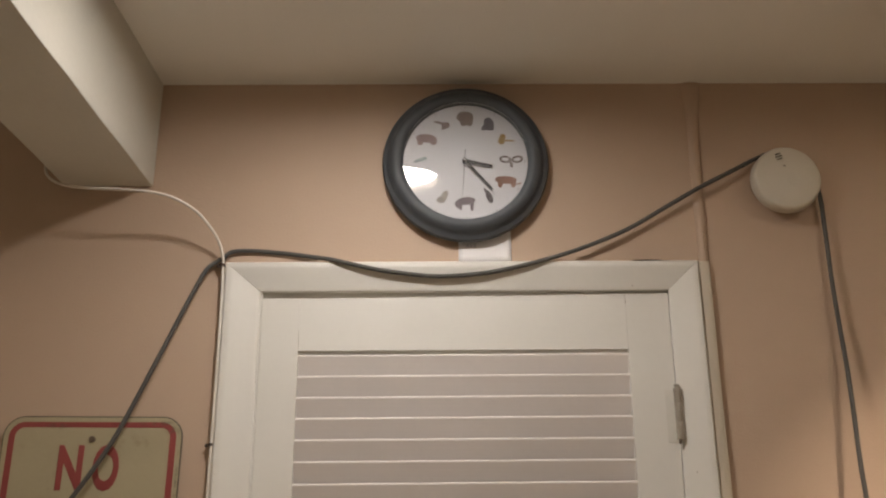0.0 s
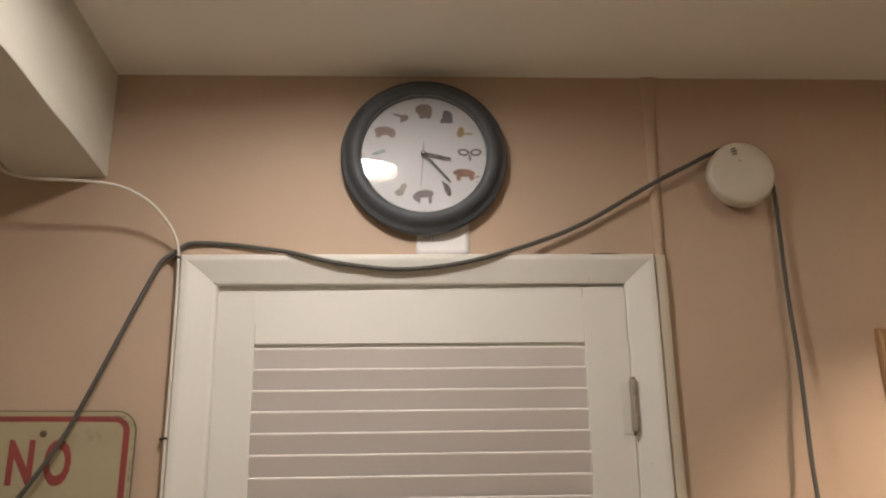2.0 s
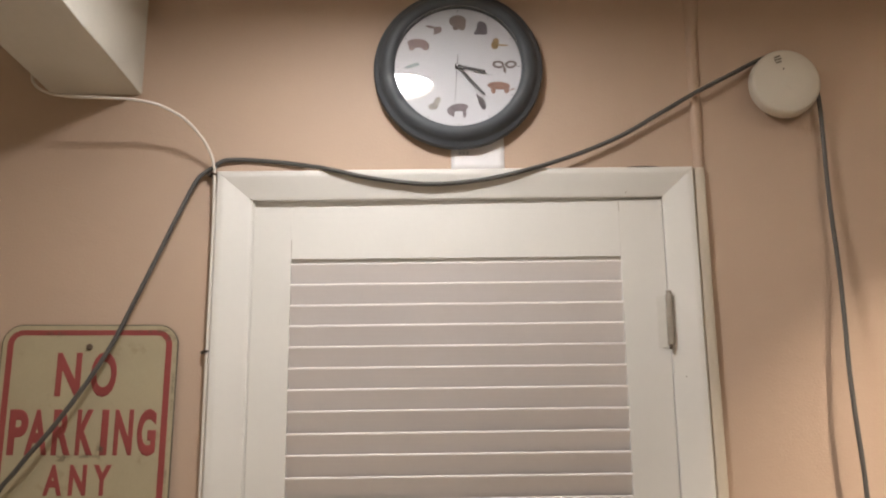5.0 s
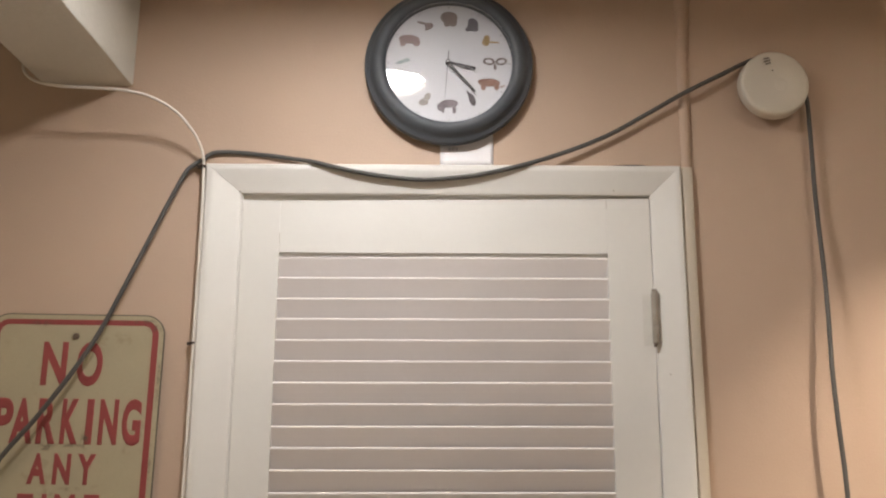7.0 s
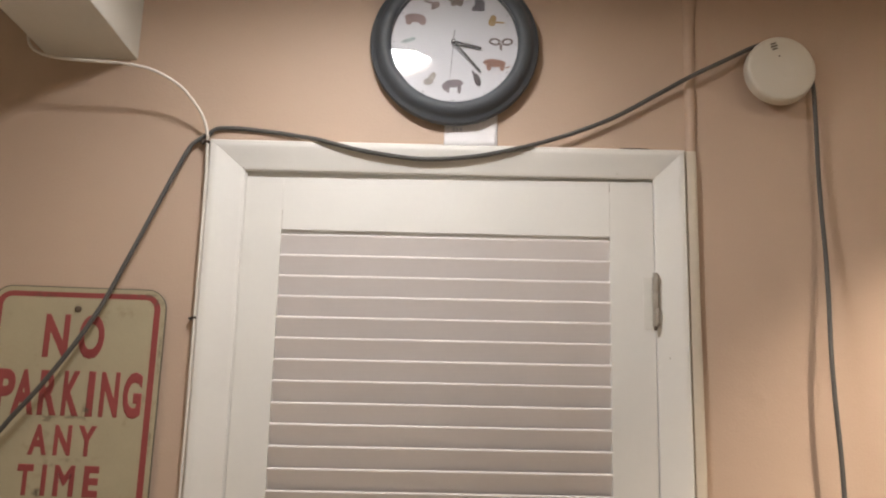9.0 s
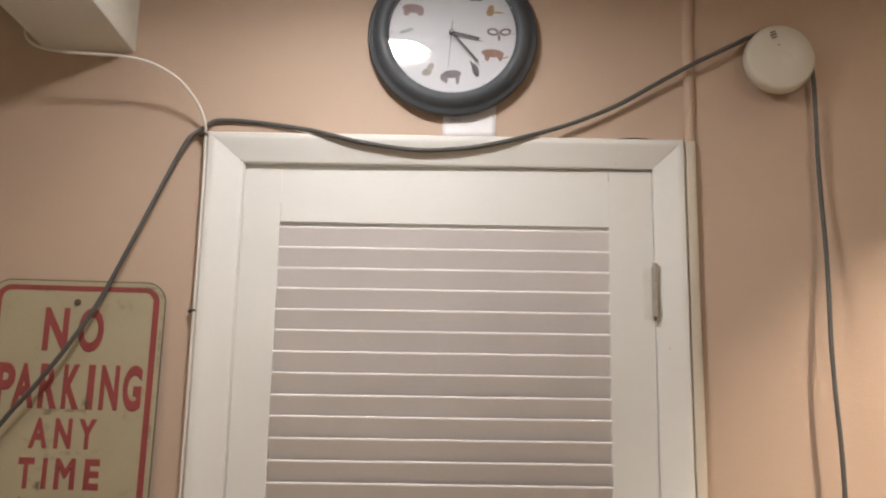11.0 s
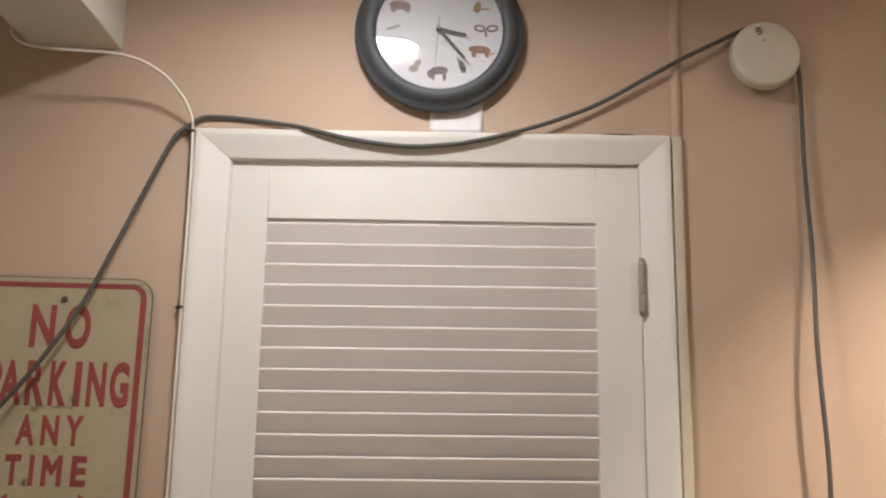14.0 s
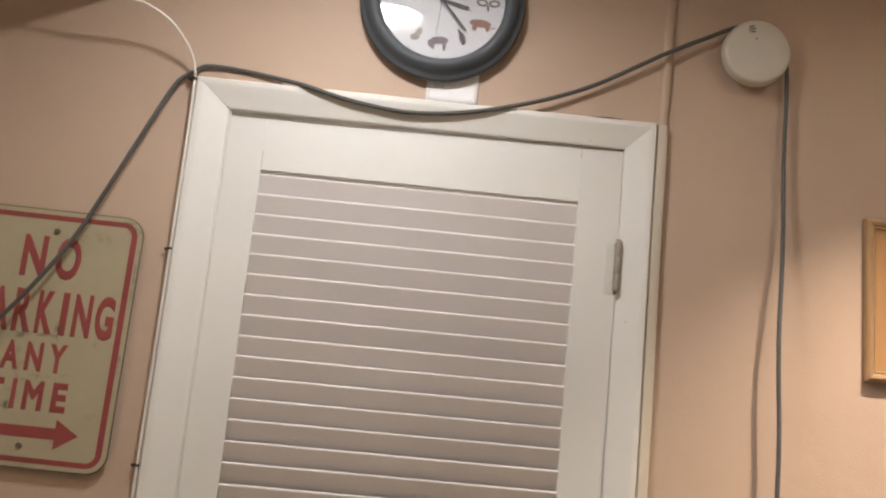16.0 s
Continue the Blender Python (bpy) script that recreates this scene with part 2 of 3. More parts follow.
def thing(name, label, category, group="", kind="", at=(0, 0, 0), turn=(0, 0, 0)):
    ob = new(name)
    ob.empty_display_size = 0.02
    ob.matrix_basis = pose(*at, *turn)
    return tagged(ob, label, category, group, kind)


def box(lo, hi, bevel=0.0, seg=2, bm=None):
    bm2 = bmesh.new()
    lo, hi = Vector(lo), Vector(hi)
    bmesh.ops.create_cube(bm2, size=1, matrix=Matrix.LocRotScale((lo + hi) / 2, None, hi - lo))
    if bevel:
        bmesh.ops.bevel(bm2, geom=list(bm2.edges), offset=bevel, segments=seg, affect="EDGES", profile=0.5, clamp_overlap=True)
    return join(bm, bm2)


def join(bm, other):
    if bm is None:
        return other
    me = bpy.data.meshes.new("tmp")
    other.to_mesh(me)
    other.free()
    bm.from_mesh(me)
    bpy.data.meshes.remove(me)
    return bm


def plate(outline, y0, y1, bevel=0.0):
    """A flat piece whose outline lies in x and z, between y0 (front) and y1."""
    bm = bmesh.new()
    front = bm.faces.new([bm.verts.new((x, y0, z)) for x, z in outline])
    ext = bmesh.ops.extrude_face_region(bm, geom=[front])
    for v in ext["geom"]:
        if isinstance(v, bmesh.types.BMVert):
            v.co.y = y1
    if bevel:
        edges = [e for e in bm.edges if all(abs(v.co.y - y0) < 1e-6 for v in e.verts)]
        bmesh.ops.bevel(bm, geom=edges, offset=bevel, segments=2, affect="EDGES", profile=0.5)
    return bm


def round_rect(w, h, r, seg=8):
    pts = []
    for cx, cz, a0 in ((w / 2 - r, h / 2 - r, 0), (-w / 2 + r, h / 2 - r, 90), (-w / 2 + r, -h / 2 + r, 180), (w / 2 - r, -h / 2 + r, 270)):
        for i in range(seg + 1):
            a = radians(a0 + 90 * i / seg)
            pts.append((cx + r * math.cos(a), cz + r * math.sin(a)))
    return pts


def ring(outer, inner, y0, y1):
    """A band between two outlines of equal length, as a raised strip."""
    bm = bmesh.new()
    n = len(outer)
    rows = [[bm.verts.new((x, y, z)) for x, z in line] for line, y in ((outer, y1), (outer, y0), (inner, y0), (inner, y1))]
    for a, b in zip(rows, rows[1:] + rows[:1]):
        for i in range(n):
            j = (i + 1) % n
            bm.faces.new((a[i], a[j], b[j], b[i]))
    return bm


def lathe(profile, seg=64, axis="y"):
    """Turns (radius, height) pairs round the y axis (height = -y, out of the wall) or the z axis."""
    bm = bmesh.new()
    rows = []
    for r, h in profile:
        row = []
        for i in range(seg if r > 1e-7 else 1):
            a = 2 * math.pi * i / seg
            row.append(bm.verts.new((r * math.cos(a), -h, r * math.sin(a)) if axis == "y" else (r * math.cos(a), r * math.sin(a), h)))
        rows.append(row)
    for a, b in zip(rows, rows[1:]):
        for i in range(seg):
            j = (i + 1) % seg
            q = [a[i % len(a)], a[j % len(a)], b[j % len(b)], b[i % len(b)]]
            q = list(dict.fromkeys(q))
            if len(q) > 2:
                bm.faces.new(q)
    return bm


def smooth_line(points, steps=10):
    """Catmull-Rom through the points."""
    p = [Vector(q) for q in points]
    p = [p[0] * 2 - p[1]] + p + [p[-1] * 2 - p[-2]]
    out = []
    for a, b, c, d in zip(p, p[1:], p[2:], p[3:]):
        for i in range(steps):
            t = i / steps
            out.append(0.5 * ((2 * b) + (c - a) * t + (2 * a - 5 * b + 4 * c - d) * t * t + (3 * b - a - 3 * c + d) * t ** 3))
    out.append(p[-2])
    return out


def tube(points, radius, steps=10, sides=12):
    line = smooth_line(points, steps)
    bm = bmesh.new()
    side = None
    rows = []
    for i, q in enumerate(line):
        d = (line[min(i + 1, len(line) - 1)] - line[max(i - 1, 0)]).normalized()
        if side is None:
            side = d.orthogonal().normalized()
        side = (side - d * side.dot(d)).normalized()
        up = d.cross(side)
        rows.append([bm.verts.new(q + radius * (math.cos(a) * side + math.sin(a) * up)) for a in (2 * math.pi * k / sides for k in range(sides))])
    for a, b in zip(rows, rows[1:]):
        for k in range(sides):
            j = (k + 1) % sides
            bm.faces.new((a[k], a[j], b[j], b[k]))
    bm.faces.new(rows[0])
    bm.faces.new(rows[-1])
    return bm


def word(text, width, height, u, v, y, bold=0.027):
    """Lettering of the built-in font, fitted to a width and height, centred at u, v, as thin ink in front of y."""
    cu = bpy.data.curves.new("word", "FONT")
    cu.body, cu.size, cu.bevel_depth, cu.bevel_resolution, cu.extrude, cu.resolution_u = text, 1.0, bold, 1, 0.001, 4
    cu.space_character = 1.12
    ob = bpy.data.objects.new("word", cu)
    scene.collection.objects.link(ob)
    dg = bpy.context.evaluated_depsgraph_get()
    me = bpy.data.meshes.new_from_object(ob.evaluated_get(dg))
    bpy.data.objects.remove(ob)
    bm = bmesh.new()
    bm.from_mesh(me)
    bpy.data.meshes.remove(me)
    xs, ys = [w.co.x for w in bm.verts], [w.co.y for w in bm.verts]
    top = max(w.co.z for w in bm.verts)
    x0, x1, y0, y1 = min(xs), max(xs), min(ys), max(ys)
    for w in bm.verts:
        w.co = Vector((u + ((w.co.x - x0) / (x1 - x0) - 0.5) * width, y - 0.0005 * w.co.z / top, v + ((w.co.y - y0) / (y1 - y0) - 0.5) * height))
    return bm


# ---- the room ----
# door opening in the north wall
OL, OR_, OT = -0.382, 0.399, 2.053
X0, X1, Y0 = -1.5, 3.2, -2.8
bm = box((X0, 0, 0), (OL, 0.12, CEIL))
box((OR_, 0, 0), (X1, 0.12, CEIL), bm=bm)
box((OL, 0, OT), (OR_, 0.12, CEIL), bm=bm)
tagged(part("wall_north", bm, WALL), "peach painted plaster wall with a door opening", "wall", kind="structure")
tagged(part("wall_south", box((X0, Y0 - 0.12, 0), (X1, Y0, CEIL)), OFFWHITE), "off-white painted plaster wall behind the room", "wall", kind="structure")
tagged(part("wall_west", box((X0 - 0.12, Y0, 0), (X0, 0.12, CEIL)), OFFWHITE), "off-white painted plaster side wall", "wall", kind="structure")
tagged(part("wall_east", box((X1, Y0, 0), (X1 + 0.12, 0.12, CEIL)), OFFWHITE), "off-white painted plaster side wall", "wall", kind="structure")
tagged(part("floor", box((X0, Y0, -0.1), (X1, 1.0, 0)), FLOOR), "brown wooden floor of the room", "floor", kind="structure")
# the ceiling has cut-outs for the recessed lights
LARGE, SMALL = (0.180, 0.156, 0.075), (0.112, 0.112, 0.055)      # openings of the lights: width, depth, corner radius
bm = bmesh.new()
loops = [[(X0 - 0.12, Y0 - 0.12), (X1 + 0.12, Y0 - 0.12), (X1 + 0.12, 1.0), (X0 - 0.12, 1.0)],
         [(SPOT[0] + 0.066 * math.cos(math.pi * k / 16), SPOT[1] + 0.066 * math.sin(math.pi * k / 16)) for k in range(32)]]
for at, (lw, ld, lr) in ((LAMP, LARGE), (ROOM_LAMP, SMALL), (SIDE_LAMP, SMALL)):
    loops.append([(at[0] + x, at[1] + y) for x, y in round_rect(lw + 0.006, ld + 0.006, lr + 0.003, 8)])
for loop in loops:
    vs = [bm.verts.new((x, y, CEIL)) for x, y in loop]
    for p, q in zip(vs, vs[1:] + vs[:1]):
        bm.edges.new((p, q))
bmesh.ops.triangle_fill(bm, use_beauty=True, edges=list(bm.edges))
for v in bmesh.ops.extrude_face_region(bm, geom=list(bm.faces))["geom"]:
    if isinstance(v, bmesh.types.BMVert):
        v.co.z += 0.14
tagged(part("ceiling", bm, CEILING), "off-white painted ceiling", "ceiling", kind="structure")
# unseen walls added to close off the space behind the door, coloured dark
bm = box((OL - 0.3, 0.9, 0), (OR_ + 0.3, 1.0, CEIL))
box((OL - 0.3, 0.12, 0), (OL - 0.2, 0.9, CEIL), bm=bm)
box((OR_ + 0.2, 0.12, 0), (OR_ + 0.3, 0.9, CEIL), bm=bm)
tagged(part("wall_closet", bm, CLOSET), "unseen plain walls added behind the louvered door, dimmed by colour", "wall", kind="structure")

# boxed beam under the ceiling, running out from the north wall; its lower edge is slightly uneven
bm = bmesh.new()
cuts = 40
rows = []
for i in range(cuts + 1):
    y = Y0 * i / cuts
    w = 0.0022 * noise.noise((0.3, y * 7, 0)) + 0.0012 * noise.noise((4.1, y * 23, 0))
    w2 = 0.002 * noise.noise((9.3, y * 6, 2))
    rim = 0.005
    rows.append([bm.verts.new(p) for p in ((-0.577 + w, y, CEIL), (-0.578 + w, y, 2.247 + rim + w2), (-0.5795 + w, y, 2.2482 + w2), (-0.578 - rim + w, y, 2.247 + w2),
                                           (-0.742, y, 2.247 + w2), (-0.747, y, 2.252 + w2), (-0.747, y, CEIL))])
for a, b in zip(rows, rows[1:]):
    for k in range(6):
        bm.faces.new((a[k], a[k + 1], b[k + 1], b[k]))
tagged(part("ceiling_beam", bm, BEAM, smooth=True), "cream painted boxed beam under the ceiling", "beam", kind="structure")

# ---- door casing, jamb and door ----
CASING = ((0, 0), (0, 0.0150), (0.003, 0.0188), (0.009, 0.0193), (0.015, 0.0180), (0.030, 0.0136), (0.044, 0.0096), (0.054, 0.0072), (0.0590, 0.0062), (0.0605, 0.0048), (0.0605, 0))
CL, CR, CT = -0.4260, 0.4375, 2.090   # outer edges
ILE, IRE, ITE = -0.3618, 0.3813, 2.0370  # inner edges


def sweep(points_at):
    bm = bmesh.new()
    ends = [[bm.verts.new(points_at(s, d, e)) for s, d in CASING] for e in (0, 1)]
    for k in range(len(CASING) - 1):
        bm.faces.new((ends[0][k], ends[0][k + 1], ends[1][k + 1], ends[1][k]))
    bm.faces.new(ends[0])
    bm.faces.new(ends[1])
    return bm


casing = thing("door_casing", "white gloss painted moulded wooden door casing", "door casing", kind="structure")
wl, wr, wt = (ILE - CL) / 0.0605, (CR - IRE) / 0.0605, (CT - ITE) / 0.0605
MG = 0.0003
part("side_casing", sweep(lambda s, d, e: (CL + s * wl, -d, 0.0 if e == 0 else CT - s * wt - MG)), WHITE, casing, smooth=True)
part("side_casing", sweep(lambda s, d, e: (CR - s * wr, -d, 0.0 if e == 0 else CT - s * wt - MG)), WHITE, casing, smooth=True)
part("head_casing", sweep(lambda s, d, e: ((CL + s * wl + MG) if e == 0 else (CR - s * wr - MG), -d, CT - s * wt)), WHITE, casing, smooth=True)
for x, z in ((0.3143, 2.0433), (0.402, 1.712), (-0.395, 2.026)):
    part("nail_hole", lathe(((0, 0), (0.0011, 0.0), (0.0008, 0.0004), (0, 0.0005)), 10), NAILHOLE, casing).location = (x, -0.0118, z)
part("nail_hole", lathe(((0, 0), (0.0010, 0.0), (0.0007, 0.0004), (0, 0.0005)), 10), NAILHOLE, casing).location = (0.3368, -0.0176, 2.0795)
crack = [(0.318 + 0.006 * i, 2.0900 + 0.0012 * math.sin(i * 0.33)) for i in range(10)]
part("caulk_crack", plate(crack + [(x, z - 0.0004 - 0.0003 * noise.noise((x * 90, 0, 0))) for x, z in reversed(crack)], -0.0178, -0.004), GAP, casing, "dark open crack in the paint")

# dark open joint at the inner corner of the mitre
part("open_joint", plate([(ILE - 0.0052, ITE + 0.0043), (ILE - 0.0012, ITE + 0.0006), (ILE + 0.0003, ITE - 0.0003), (ILE - 0.0004, ITE + 0.0012)], -0.0078, -0.0040), GAP, casing, "dark open mitre joint")

jamb = thing("door_jamb", "white painted wooden door jamb", "door jamb", kind="structure")
JL, JR, JT = -0.3590, 0.3838, 2.0372
part("side_jamb", box((OL, 0.0, 0), (JL, 0.12, JT)), WHITE, jamb)
part("side_jamb", box((JR, 0.0, 0), (OR_, 0.12, JT)), WHITE, jamb)
part("head_jamb", box((OL, 0.0, JT), (OR_, 0.12, OT)), WHITE, jamb)
part("door_stop", box((JL, 0.038, JT - 0.012), (JR, 0.07, JT)), WHITE, jamb)
part("stop_strip", plate([(JL, JT), (JR, JT), (JR, JT - 0.0040), (JL, JT - 0.0122)], 0.0075, 0.0240), WHITE, jamb)

door = thing("door_1", "closed white painted louvered wooden door", "door", kind="structure", at=(0, 0.0, 0.0077))
door.scale = (0.9951, 0.9951, 0.9951)
DL, DR, DT, DB = -0.3600, 0.3825, 2.0342, 0.012
PL, PR, PT = -0.2912, 0.3032, 1.9300
LOCK_T, LOCK_B, LOW = 1.085, 0.945, 0.24
DEPTH = 0.034
def out_of_square(bm):
    """The door's top edge was planed at a slant: it drops towards the latch side."""
    for v in bm.verts:
        if v.co.z > DT - 0.004:
            v.co.z -= 0.0085 * (DR - v.co.x) / (DR - DL)
    return bm


part("stile", out_of_square(box((DL, 0.0, DB), (PL, DEPTH, DT), 0.0005)), WHITE, door)
part("stile", out_of_square(box((PR, 0.0, DB), (DR, DEPTH, DT), 0.0005)), WHITE, door)
part("top_rail", out_of_square(box((PL + 0.0001, 0.0001, PT), (PR - 0.0001, DEPTH, DT), 0.0004)), WHITE, door)
part("panel_stop", box((PL + 0.0004, 0.0055, 1.9246), (PR - 0.0004, 0.0140, PT + 0.0002), 0.0006), WHITE, door)
for x, lo, hi in ((PL, PT, PT + 0.036), (PR, DT - 0.020, DT - 0.002)):
    crack = [(x + 0.0004 * noise.noise((0, i * 0.7, x)), lo + (hi - lo) * i / 8) for i in range(9)]
    part("joint_crack", plate(crack + [(a + 0.0006, b) for a, b in reversed(crack)], -0.0004, 0.0008), NAILHOLE, door, "hairline crack in the painted joint")
part("lock_rail", box((PL + 0.0003, 0.0004, LOCK_B), (PR - 0.0003, DEPTH, LOCK_T), 0.0008), WHITE, door)
part("bottom_rail", box((PL + 0.0003, 0.0004, DB), (PR - 0.0003, DEPTH, LOW), 0.0008), WHITE, door)
PITCH, FIRST, SLATW, SLATT, LEAN = 0.0374, 1.8835, 0.0402, 0.0062, 66.0


def slat_mesh():
    bm = bmesh.new()
    c, s = math.cos(radians(LEAN)), math.sin(radians(LEAN))
    prof = []
    r = SLATT / 2
    for a in range(-90, 91, 45):
        prof.append((-r * math.cos(radians(a)) * 0.8, r * math.sin(radians(a))))
    prof = [(0.0012, -r)] + prof + [(0.0012, r), (SLATW, r), (SLATW, -r)]
    ends = []
    for x in (PL, PR):
        ends.append([bm.verts.new((x, 0.0035 + a * c + b * s * 1.0, -a * s + b * c)) for a, b in prof])
    n = len(prof)
    for k in range(n):
        bm.faces.new((ends[0][k], ends[0][(k + 1) % n], ends[1][(k + 1) % n], ends[1][k]))
    bm.faces.new(ends[0])
    bm.faces.new(ends[1])
    return mesh_of(bm, "slat", SLAT, True)


slat = slat_mesh()
z = FIRST + PITCH
while z > LOW + 0.03:
    if not (LOCK_B - 0.004 < z < LOCK_T + 0.036):
        ob = new("slat", slat)
        ob.parent = door
        ob.location = (0, random.uniform(-0.0004, 0.0004), z + random.uniform(-0.0005, 0.0005))
        ob.rotation_euler = (0, radians(-0.10 - 0.18 * min(1.0, (1.92 - z) / 0.45) + random.uniform(-0.03, 0.03)), 0)
    z -= PITCH

# hinge: knuckles with paint-clogged gaps, leaf edge on the casing
hinge = part("hinge", box((0.3765, -0.0125, 1.768), (0.3795, 0.0075, 1.858)), STEEL, door, "worn steel hinge with chipped paint")
hinge.location = (0.001, 0.001, 0)
for i in range(3):
    zc = 1.7690 + 0.0305 * i
    b2 = lathe(((0, 0), (0.0044, 0), (0.0047, 0.0004), (0.0047, 0.0297), (0.0044, 0.0301), (0, 0.0301)), 16, "z")
    ob = part("knuckle", b2, STEEL, hinge, smooth=True)
    ob.location = (0.3822 - (0.0006 if i == 1 else 0), -0.0125, zc)
ob = part("hinge_pin", lathe(((0, 0), (0.0028, 0.0), (0.0034, 0.003), (0.0034, 0.096), (0.0048, 0.097), (0.0044, 0.0992), (0, 0.1000)), 14, "z"), STEEL, hinge, smooth=True)
ob.location = (0.3803, -0.0125, 1.7645)
part("pin_tip", lathe(((0, 0.0), (0.0022, 0.0006), (0.0030, 0.003), (0.0026, 0.008), (0, 0.0086)), 12, "z"), GAP, hinge, "dark rusty pin tip", True).location = (0.3785, -0.0140, 1.7600)
part("leaf", box((0.3600, -0.0008, 1.764), (0.3765, 0.0002, 1.856), 0.0004), AGEDWHITE, hinge, "leaf painted over in dull white").location = (0.001, -0.001, 0)

# narrow strip beside the casing and painted pipe cover above it
strip = [(0.4395, -0.0), (0.4395, -0.0115), (0.4415, -0.0135), (0.4555, -0.0135), (0.4585, -0.0115), (0.4590, 0.0)]
bm = bmesh.new()
e = [[bm.verts.new((x + 0.0012 * noise.noise((zz * 3, 0, 5)), y, zz)) for x, y in strip] for zz in [2.089 * i / 24 for i in range(25)]]
for a, b in zip(e, e[1:]):
    for k in range(len(strip) - 1):
        bm.faces.new((a[k], a[k + 1], b[k + 1], b[k]))
bm.faces.new(e[0])
bm.faces.new(e[-1])
tagged(part("trim_strip", bm, CREAM, smooth=True), "narrow cream painted strip beside the door casing", "trim", kind="structure")
bm = bmesh.new()
rows = []
for i in range(41):
    t = i / 40
    zz = 2.0895 + (CEIL - 2.0895) * t
    flare = max(0, (t - 0.72) / 0.28) ** 1.6
    half = 0.0092 + 0.0035 * t + 0.0070 * flare + 0.0008 * noise.noise((1, 2, zz * 14))
    cx = 0.4500 + 0.0035 * min(1.0, t * 4) + 0.0095 * max(0, t - 0.3) + 0.0030 * noise.noise((7, 1, zz * 5))
    deep = 0.0098 - 0.003 * flare
    rows.append([bm.verts.new((cx - half * math.cos(a), 0.001 - deep * math.sin(a), zz)) for a in (math.pi * k / 8 for k in range(9))])
for a, b in zip(rows, rows[1:]):
    for k in range(8):
        bm.faces.new((a[k], a[k + 1], b[k + 1], b[k]))
bm.faces.new(rows[0])
tagged(part("pipe_cover", bm, WALL, smooth=True), "slim pipe cover painted over in wall peach", "pipe cover", kind="structure")

# ---- wall clock ----
CX, CZ = 0.0145, 2.2845
clock = thing("wall_clock", "round black plastic wall clock with white picture dial", "clock", at=(CX, 0, CZ))
part("case", lathe(((0.112, 0.002), (0.149, 0.002), (0.1550, 0.006), (0.1572, 0.012), (0.1572, 0.018), (0.1550, 0.0225), (0.1495, 0.0248), (0.1465, 0.0265), (0.1435, 0.0315),
                    (0.139, 0.0365), (0.133, 0.0395), (0.126, 0.0395), (0.1215, 0.037), (0.1185, 0.0335), (0.1175, 0.0300), (0.1175, 0.0225), (0.112, 0.0225), (0.112, 0.002)), 112), BLACKPLASTIC, clock, "glossy black stepped plastic case", True)
part("dial", lathe(((0, 0.0230), (0.1172, 0.0230), (0.1172, 0.0245), (0, 0.0245)), 96), DIAL, clock, "white printed paper dial")
pane = part("glass", lathe(((0, 0.0345), (0.1182, 0.0345), (0.1182, 0.0362), (0, 0.0362)), 96), GLASS, clock, "clear flat glass")
pane.visible_shadow = False

INKS = {}


def ink(rgb):
    if rgb not in INKS:
        INKS[rgb] = surface("print_ink", rgb, 0.7, vary=0.25, big=90, bump=0)
    return INKS[rgb]


def blot(name, spots, rgb, at):
    """A plain printed shape of merged ovals (u, v, half width, half height, turn)."""
    bm = bmesh.new()
    for k, (u, v, a, b, turn) in enumerate(spots):
        c, s = math.cos(radians(turn)), math.sin(radians(turn))
        verts = []
        for i in range(20):
            q = 2 * math.pi * i / 20
            x, zz = a * math.cos(q), b * math.sin(q)
            verts.append(bm.verts.new((u + x * c - zz * s, -0.02475 - 0.00012 * k, v + x * s + zz * c)))
        bm.faces.new(verts)
    ob = part(name, bm, ink(rgb), clock)
    ob.location = (at[0], 0, at[1] + 0.0028)
    ob.scale = (1.16, 1, 1.12)
    return ob


def hour(h, r=0.092):
    a = radians(90 - 30 * h)
    return r * math.cos(a), r * math.sin(a)


